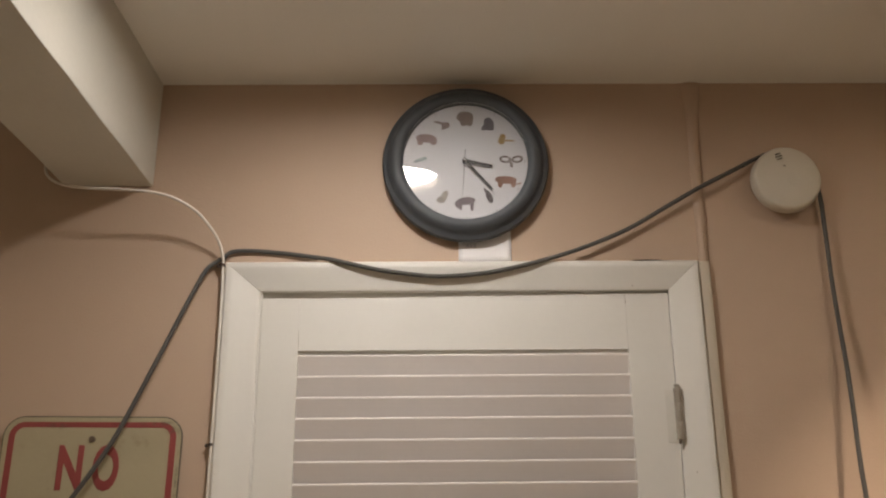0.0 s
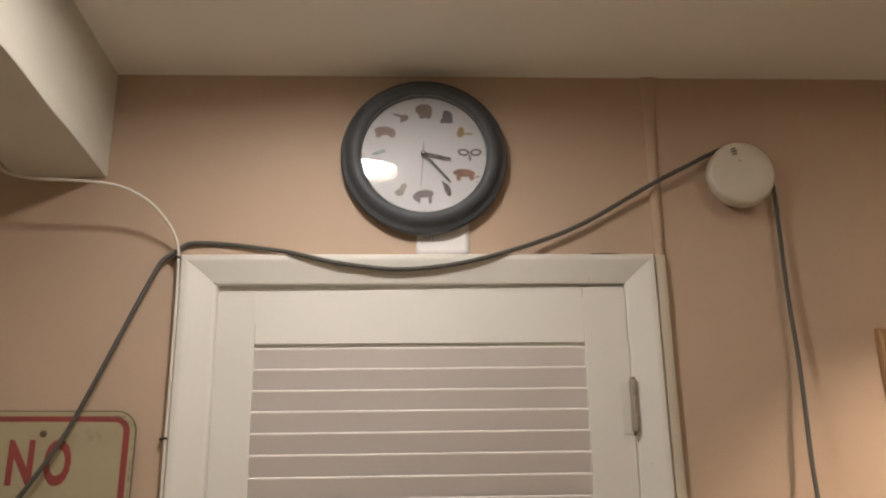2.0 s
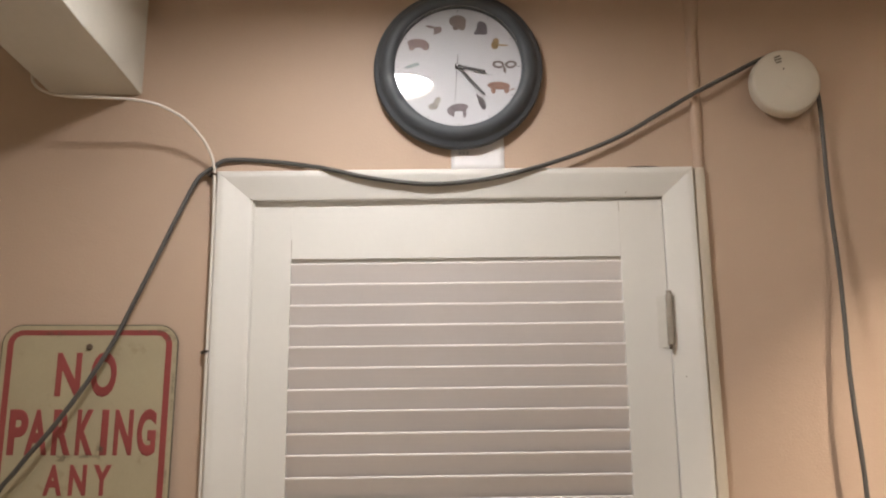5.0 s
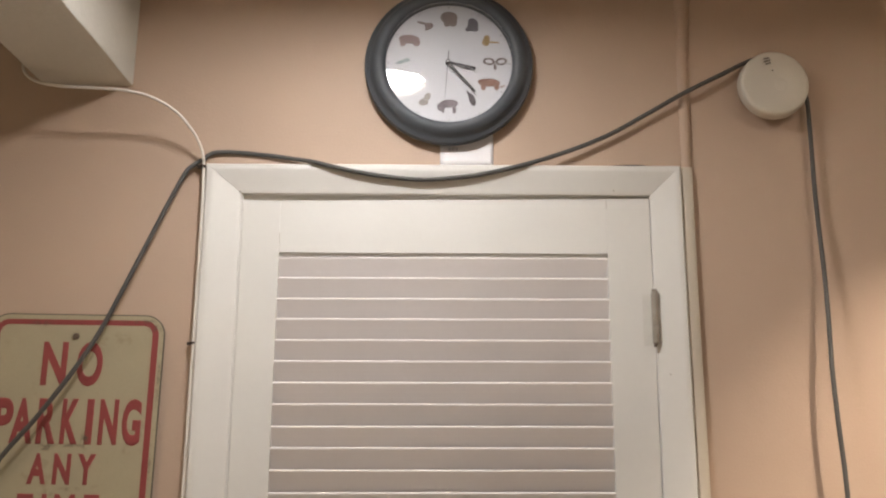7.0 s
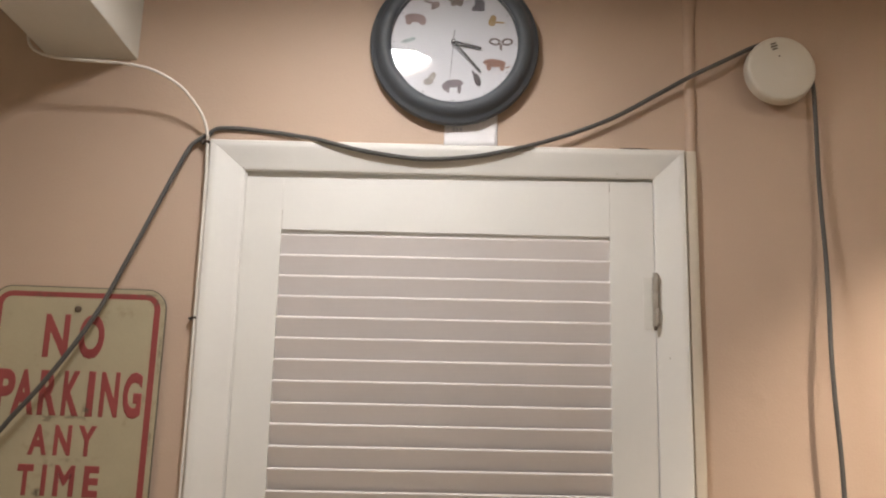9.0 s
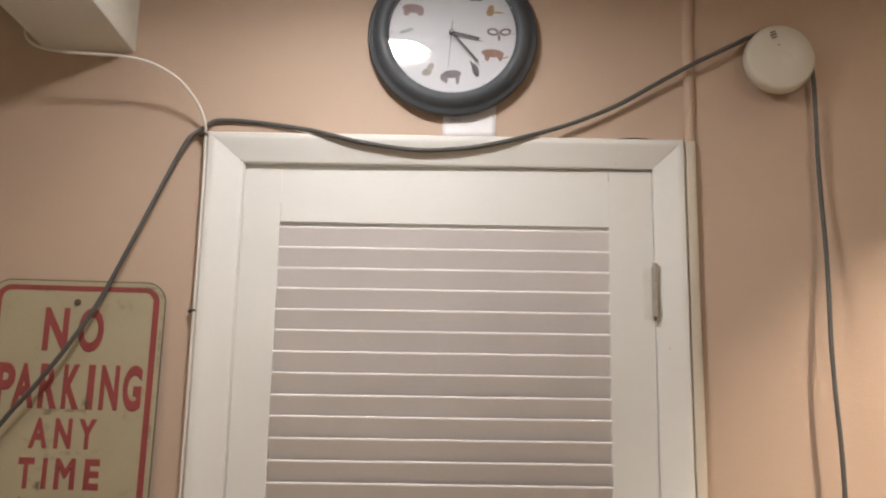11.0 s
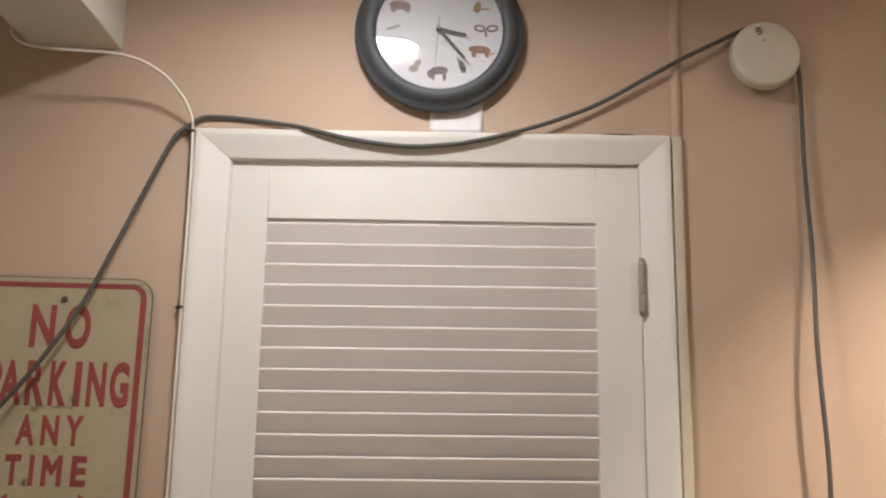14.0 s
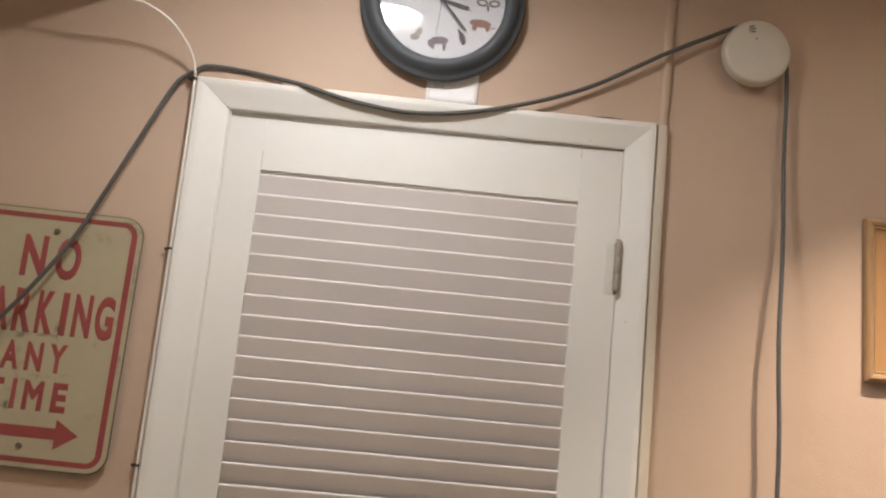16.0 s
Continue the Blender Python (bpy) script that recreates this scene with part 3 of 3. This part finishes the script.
M = 0.001
BROWN, GREYB, OCHRE, DARKP = (0.20, 0.14, 0.11), (0.22, 0.17, 0.15), (0.36, 0.24, 0.10), (0.10, 0.085, 0.09)
SHAPES = {
    12: (((0, 3 * M, 14 * M, 11 * M, 0), (7 * M, -5 * M, 6 * M, 9 * M, 0), (-3 * M, -9 * M, 5 * M, 5 * M, 0)), GREYB),
    1: (((2 * M, 2 * M, 8 * M, 11 * M, 20), (-3 * M, -5 * M, 9 * M, 5 * M, 40), (4 * M, -8 * M, 7 * M, 4 * M, 0)), (0.13, 0.115, 0.135)),
    2: (((-3 * M, 4 * M, 5 * M, 6 * M, 0), (-5 * M, -3 * M, 6 * M, 7 * M, 0), (7 * M, -3 * M, 10 * M, 1.6 * M, -4)), OCHRE),
    4: (((0, 2 * M, 18 * M, 7 * M, -4), (-9 * M, -5 * M, 4 * M, 7 * M, 0), (12 * M, -5 * M, 4 * M, 7 * M, 0), (21 * M, -5 * M, 5 * M, 1.2 * M, 20)), (0.27, 0.15, 0.11)),
    5: (((0, 0, 5 * M, 12 * M, 18), (-5 * M, 9 * M, 2 * M, 8 * M, 25)), DARKP),
    6: (((0, 3 * M, 15 * M, 7 * M, 4), (-9 * M, -5 * M, 2.6 * M, 9 * M, 0), (9 * M, -6 * M, 3 * M, 9 * M, 0), (-14 * M, -4 * M, 4 * M, 7 * M, 20)), (0.19, 0.16, 0.17)),
    7: (((3 * M, 4 * M, 5 * M, 8 * M, -25), (-3 * M, -5 * M, 8 * M, 6 * M, 15)), (0.33, 0.30, 0.27)),
    9: (((0, 0, 12 * M, 3 * M, 18), (7 * M, 3 * M, 5 * M, 3 * M, 0)), (0.33, 0.38, 0.38)),
    10: (((0, 2 * M, 17 * M, 8 * M, -4), (-10 * M, -5 * M, 5 * M, 6 * M, 0), (12 * M, -4 * M, 6 * M, 7 * M, 0)), (0.28, 0.20, 0.19)),
    11: (((5 * M, -2 * M, 7 * M, 6 * M, 20), (-6 * M, 3 * M, 9 * M, 2.2 * M, -15), (3 * M, -7 * M, 6 * M, 2.4 * M, 30)), (0.24, 0.18, 0.17)),
}
at = hour(3, 0.0860)
for du, tilt in ((-0.0115, 8), (0.0115, -8)):
    oval = [(0.0112 * math.cos(math.pi * k / 12), 0.0074 * math.sin(math.pi * k / 12)) for k in range(24)]
    ob = part("printed_shape", ring(oval, [(x * 0.62, z * 0.5) for x, z in oval], -0.0250, -0.0246), ink((0.17, 0.13, 0.12)), clock)
    ob.location, ob.rotation_euler = (at[0] + du, 0, at[1] + 0.0040), (0, radians(tilt), 0)
blot("printed_shape", ((0, 0, 2.2 * M, 6 * M, 8),), (0.17, 0.13, 0.12), (at[0], at[1] - 0.0095))
for h, (spots, rgb) in SHAPES.items():
    blot("printed_shape", spots, rgb, hour(h, 0.0860))
for m in range(0, 60, 5):
    a = radians(90 - 6 * m)
    part("minute_dot", lathe(((0, 0.0245), (0.0011, 0.0245), (0.0011, 0.0248), (0, 0.0248)), 10), HAND, clock).location = (0.1125 * math.cos(a), 0, 0.1125 * math.sin(a))


def hand(name, angle, length, tail, w0, w1, h, tip=0.0):
    """A flat hand; the angle is clockwise from twelve, in degrees."""
    out = [(-w0 / 2, -tail), (w0 / 2, -tail), (w1 / 2, length - tip), (0 if tip else w1 / 2, length), (-w1 / 2, length - tip)]
    if not tip:
        out = [(-w0 / 2, -tail), (w0 / 2, -tail), (w1 / 2, length), (-w1 / 2, length)]
    ob = part(name, plate(out, -h - 0.0004, -h), HAND, clock)
    ob.rotation_euler = (0, radians(angle), 0)
    ob.location = (-0.0020, 0, 0.0005)
    return ob


hand("hour_hand", 103.5, 0.0530, 0.004, 0.0058, 0.0058, 0.0290)
hand("minute_hand", 139.5, 0.0800, 0.004, 0.0052, 0.0046, 0.0302, 0.006)
hand("second_hand", 184.0, 0.0720, 0.022, 0.0013, 0.0006, 0.0316)
part("hub", lathe(((0, 0.0246), (0.0042, 0.0246), (0.0042, 0.0320), (0.003, 0.0328), (0, 0.0330)), 20), HAND, clock, smooth=True).location = (-0.0020, 0, 0.0005)
# specular highlight of the hub, put in as a small white piece
part("hub_glint", lathe(((0, 0.0294), (0.0021, 0.0294), (0.0018, 0.0334), (0.0010, 0.0339), (0, 0.0340)), 14), PAPER, clock, "tiny highlight on the hub, modelled as a white dot", True).location = (-0.0020, 0, 0.0005)

# paper slip tucked under the clock
note = thing("paper_note", "small white paper slip tucked behind the clock", "note", at=(0.0482, -0.0022, 2.128))
bm = bmesh.new()
rows = []
for j in range(9):
    v = -0.0345 + 0.0790 * j / 8
    rows.append([bm.verts.new((-0.0487 + 0.0974 * i / 10, -0.0015 * math.sin(i * 0.55) ** 2 - 0.0022 * max(0, -v / 0.0345) ** 2 * (i / 10), v)) for i in range(11)])
for a, b in zip(rows, rows[1:]):
    for i in range(10):
        bm.faces.new((a[i], a[i + 1], b[i + 1], b[i]))
ob = part("sheet", bm, PAPER, note, smooth=True)
so = ob.modifiers.new("thick", "SOLIDIFY")
so.thickness = 0.0003
for i, w in enumerate((0.0055, 0.0045, 0.0045)):
    part("line_mark", box((-0.0345 + 0.0068 * i, -0.0035, -0.0078), (-0.0345 + 0.0068 * i + w, -0.0031, -0.0018)), INK, note)

# ---- smoke alarm ----
AX, AZ = 0.6130, 2.2428
alarm = thing("smoke_alarm", "round aged white plastic smoke alarm", "smoke alarm", at=(AX, 0, AZ))
part("base", lathe(((0, 0.0005), (0.0500, 0.0005), (0.0510, 0.002), (0.0510, 0.013), (0.049, 0.0150), (0, 0.0150)), 72), ALARM, alarm, smooth=True)
part("body", lathe(((0.045, 0.0152), (0.0618, 0.0152), (0.0632, 0.0175), (0.0630, 0.0330), (0.0620, 0.0378), (0.0602, 0.0404), (0.0570, 0.0420), (0.030, 0.0436), (0, 0.0440)), 96), ALARM, alarm, "round white cover", True)
for k, (w, dz) in enumerate(((0.0105, 0.0052), (0.0135, 0.0), (0.0105, -0.0052))):
    ob = part("vent_slot", plate(round_rect(w, 0.0022, 0.0010, 3), -0.0441, -0.0420), ALARMDARK, alarm)
    ob.location, ob.rotation_euler = (-0.0145 + 0.0012 * k, 0, 0.0415 + dz), (0, radians(-18), 0)
part("indicator", lathe(((0, 0.0425), (0.0017, 0.0425), (0.0015, 0.0445), (0, 0.0448)), 12), ALARMDARK, alarm, "tiny dark indicator lens", True).location = (-0.005, 0, 0.0225)
part("test_button", lathe(((0, 0.0430), (0.0125, 0.0430), (0.0123, 0.0440), (0.0110, 0.0443), (0, 0.0444)), 40), ALARM, alarm, "round test button", True).location = (0.0085, 0, -0.004)

# ---- cables ----
A = [(-0.4330, -0.0090, 2.1000), (-0.4240, -0.0080, 2.1085), (-0.4110, -0.0065, 2.1140), (-0.3730, -0.0046, 2.1147), (-0.3110, -0.0048, 2.1088), (-0.2600, -0.0110, 2.0998), (-0.2250, -0.0236, 2.0902), (-0.1530, -0.0230, 2.0733),
     (-0.0910, -0.0205, 2.0645), (-0.0400, -0.0200, 2.0603), (0.0110, -0.0203, 2.0623), (0.0720, -0.0212, 2.0700), (0.1440, -0.0234, 2.0865), (0.2270, -0.0180, 2.1142), (0.3100, -0.0150, 2.1500),
     (0.3840, -0.0160, 2.1924), (0.4540, -0.0190, 2.2328), (0.5240, -0.0160, 2.2698), (0.5660, -0.0100, 2.2932), (0.5960, -0.0070, 2.3055), (0.6250, -0.0070, 2.3035), (0.6560, -0.0075, 2.2830), (0.6720, -0.0130, 2.2450),
     (0.6773, -0.0180, 2.2160), (0.6785, -0.0165, 2.1395), (0.6771, -0.0180, 2.0522), (0.6774, -0.0205, 1.9776), (0.6778, -0.0262, 1.8942), (0.6752, -0.0330, 1.8122), (0.6715, -0.0390, 1.7232), (0.6728, -0.0410, 1.6386), (0.6765, -0.0410, 1.5601), (0.6778, -0.0410, 1.4914), (0.6768, -0.0420, 1.4325),
     (0.6750, -0.0520, 1.3000), (0.6780, -0.0500, 1.0000), (0.6820, -0.0450, 0.6000), (0.6900, -0.0160, 0.2000), (0.6950, -0.0300, 0.0060)]
B = [(-0.7900, -0.0400, 0.0060), (-0.8100, -0.0200, 0.3000), (-0.8300, -0.0180, 0.9000), (-0.8050, -0.0300, 1.3000), (-0.7702, -0.0400, 1.4980), (-0.7271, -0.0440, 1.5679), (-0.6760, -0.0460, 1.6309), (-0.6268, -0.0460, 1.7007), (-0.5852, -0.0440, 1.7718), (-0.5542, -0.0400, 1.8425), (-0.5150, -0.0330, 1.9389), (-0.4827, -0.0250, 2.0206), (-0.4611, -0.0170, 2.0729), (-0.4462, -0.0115, 2.0905)]
part_cable = part("black_cable", tube(B + A, 0.0041), RUBBER, smooth=True)
tagged(part_cable, "black rubber cable draped over the door and the smoke alarm", "cable")

W = [(-0.4330, -0.0060, 0.0060), (-0.4328, -0.0120, 0.6000), (-0.4314, -0.0135, 1.1000), (-0.4309, -0.0135, 1.3800), (-0.4300, -0.0135, 1.5800), (-0.4295, -0.0135, 1.7630), (-0.4290, -0.0135, 1.9000), (-0.4292, -0.0135, 2.0200),
     (-0.4308, -0.0145, 2.0840), (-0.4312, -0.0185, 2.0985), (-0.4361, -0.0250, 2.1201), (-0.4485, -0.0400, 2.1440), (-0.4758, -0.0595, 2.1735), (-0.5150, -0.0795, 2.1925), (-0.5580, -0.0900, 2.1998), (-0.6110, -0.0925, 2.2030), (-0.6705, -0.0880, 2.2080),
     (-0.7190, -0.0780, 2.2200), (-0.7500, -0.0640, 2.2420), (-0.7580, -0.0600, 2.2700), (-0.7560, -0.0560, 2.3400), (-0.7550, -0.0500, CEIL)]
tagged(part("white_cable", tube(W, 0.0026), WHITECABLE, smooth=True), "thin white cable clipped along the door casing", "cable")


def clip(at, turn=0.0, big=1.0, deep=0.0092):
    ob = thing("cable_clip", "small dark brown nailed cable clip", "cable clip", "cable clips", at=at)
    ob.rotation_euler = (0, radians(turn), 0)
    hoop = [(math.cos(math.pi * i / 8) * 0.0038 * big, -math.sin(math.pi * i / 8) * deep, 0) for i in range(9)]
    part("saddle", tube(hoop, 0.0017 * big, 2, 8), CLIP, ob, smooth=True)
    part("nail", lathe(((0, 0.0), (0.0012 * big, 0.0), (0.0012 * big, 0.006 * big), (0.0026 * big, 0.0066 * big), (0.0022 * big, 0.0082 * big), (0, 0.0086 * big)), 12), CLIP, ob, smooth=True).location = (-0.0068 * big, 0, -0.0010)
    return ob


clip((-0.4302, 0.0, 1.7630), 0, 1.25, 0.0170)
clip((-0.4315, 0.0, 1.3800), 0, 1.25, 0.0170)
clip((-0.4322, 0.0, 2.0850), 8, 1.35, 0.0205)

# ---- parking sign ----
sign = thing("parking_sign", "aged white metal parking sign with red lettering", "sign", at=(-0.6358, -0.0110, 1.5840), turn=(0, 0.6, 0))
SW, SH = 0.3090, 0.4565
part("plate", plate(round_rect(SW, SH, 0.036, 10), -0.0022, 0.0, 0.0006), RIM, sign, "bare worn metal edge", True)
part("face", plate(round_rect(SW - 0.0046, SH - 0.0046, 0.0338, 10), -0.0026, -0.0021), PLATE, sign, "yellowed reflective white face")
part("border", ring(round_rect(0.2876, 0.4362, 0.0265, 10), round_rect(0.2660, 0.4180, 0.0165, 10), -0.0030, -0.0024), RED, sign, "red border line")
# each line of lettering: baseline, height, then where every letter begins and ends
LINES = (("NO", 0.1035, 0.0755, ((-0.0545, -0.0110), (0.0055, 0.0510))),
         ("PARKING", 0.0045, 0.0770, ((-0.1272, -0.0935), (-0.0972, -0.0580), (-0.0515, -0.0180), (-0.0108, 0.0200), (0.0313, 0.0437), (0.0538, 0.0862), (0.0930, 0.1258))),
         ("ANY", -0.0620, 0.0512, ((-0.0592, -0.0268), (-0.0162, 0.0135), (0.0240, 0.0553))),
         ("TIME", -0.1292, 0.0518, ((-0.0718, -0.0443), (-0.0300, -0.0217), (-0.0088, 0.0260), (0.0410, 0.0672))))
for text, base, high, spans in LINES:
    bm = None
    for letter, (u0, u1) in zip(text, spans):
        more = 0.0022 if letter in "OG" else 0.0
        bm = join(bm, word(letter, u1 - u0, high + more, (u0 + u1) / 2, base + high / 2, -0.0026, 0.045 if len(text) > 2 else 0.040))
    part("lettering", bm, RED, sign, "red lettering " + text)
arrow = [(-0.0998, -0.001), (-0.0618, 0.0245), (-0.0608, 0.0108), (0.0570, 0.0108), (0.0572, 0.0262), (0.0985, 0.0012), (0.0580, -0.0255), (0.0578, -0.0090), (-0.0610, -0.0092), (-0.0615, -0.0270)]
part("arrow", plate([(x, z - 0.1665) for x, z in arrow], -0.0030, -0.0024), RED, sign, "red double-headed arrow")
for v in (0.1890, -0.1900):
    part("spacer", box((-0.004, 0.0001, v - 0.004), (0.004, 0.0105, v + 0.004)), BOLT, sign)
    part("bolt", lathe(((0, 0.0024), (0.0058, 0.0024), (0.0058, 0.0038), (0.0046, 0.0054), (0, 0.0058)), 18), BOLT, sign, smooth=True).location = (0, 0, v)

# ---- wooden plaque ----
plaque = thing("wooden_plaque", "honey brown wooden plaque with moulded oak frame", "plaque", at=(0.9560, 0, 1.8010), turn=(0, -1.0, 0))
PW, PH = 0.232, 0.300
steps = ((0.0, 0.0), (0.0, 0.012), (0.002, 0.0155), (0.006, 0.018), (0.011, 0.0165), (0.0145, 0.013), (0.0165, 0.0145), (0.0185, 0.0135), (0.0195, 0.009))
bm = bmesh.new()
rows = []
for inset, d in steps:
    w, h = PW / 2 - inset, PH / 2 - inset
    rows.append([bm.verts.new(p) for p in ((-w, -d, -h), (w, -d, -h), (w, -d, h), (-w, -d, h))])
for a, b in zip(rows, rows[1:]):
    for k in range(4):
        bm.faces.new((a[k], a[(k + 1) % 4], b[(k + 1) % 4], b[k]))
part("frame", bm, FRAMEWOOD, plaque, "moulded oak frame", False)
part("panel", box((-PW / 2 + 0.019, -0.0105, -PH / 2 + 0.019), (PW / 2 - 0.019, -0.001, PH / 2 - 0.019)), PANELWOOD, plaque, "smooth honey brown panel")

# ---- lamps ----

def skin(rows, close=False):
    """Faces between closed loops of points of equal count."""
    bm = bmesh.new()
    rows = [[bm.verts.new(p) for p in row] for row in rows]
    for a, b in zip(rows, rows[1:]):
        for k in range(len(a)):
            bm.faces.new((a[k], a[(k + 1) % len(a)], b[(k + 1) % len(a)], b[k]))
    if close:
        bm.faces.new(rows[-1])
    return bm


def ceiling_light(at, size, glass, sunk):
    lamp = thing("ceiling_light", "lit round white light recessed in the ceiling", "ceiling light", "ceiling lights", at=at)

    def loop(g, z):
        return [(x, y, z) for x, y in round_rect(size[0] + 2 * g, size[1] + 2 * g, size[2] + g, 10)]
    part("diffuser", skin([loop(-0.001, sunk), loop(-0.010, sunk - 0.005), loop(-0.024, sunk - 0.009), loop(-0.044, sunk - 0.011)], True), glass, lamp, "glowing white diffuser", True)
    part("trim_ring", skin([loop(-0.001, sunk + 0.001), loop(-0.0004, -0.002), loop(0.001, -0.0035), loop(0.010, -0.0028), loop(0.012, -0.0015), loop(0.012, -0.0003)]), ALARM, lamp, "white trim ring", True)
    part("housing", skin([loop(0.001, 0.002), loop(0.001, sunk + 0.010)], True), BAFFLE, lamp)
    return lamp


ceiling_light(LAMP, LARGE, LAMPGLASS, SUNK)
ceiling_light(ROOM_LAMP, SMALL, ROOMGLASS, 0.012)
ceiling_light(SIDE_LAMP, SMALL, SIDEGLASS, 0.026)

spot = thing("downlight", "lit recessed white downlight in the ceiling", "downlight", at=SPOT)
part("can", lathe(((0.060, -0.0005), (0.060, 0.100), (0.052, 0.118), (0.0, 0.118)), 48, "z"), REFLECTOR, spot, "white reflector inside", True)
part("trim_ring", lathe(((0.0595, 0.004), (0.0600, -0.002), (0.064, -0.0045), (0.080, -0.004), (0.086, -0.0012), (0.086, -0.0003)), 48, "z"), ALARM, spot, "white trim ring", True)
part("bulb", lathe(((0.010, 0.1178), (0.0240, 0.110), (0.0240, 0.0985), (0.0170, 0.0950), (0, 0.0940)), 28, "z"), BULB, spot, "small bright halogen bulb", True)
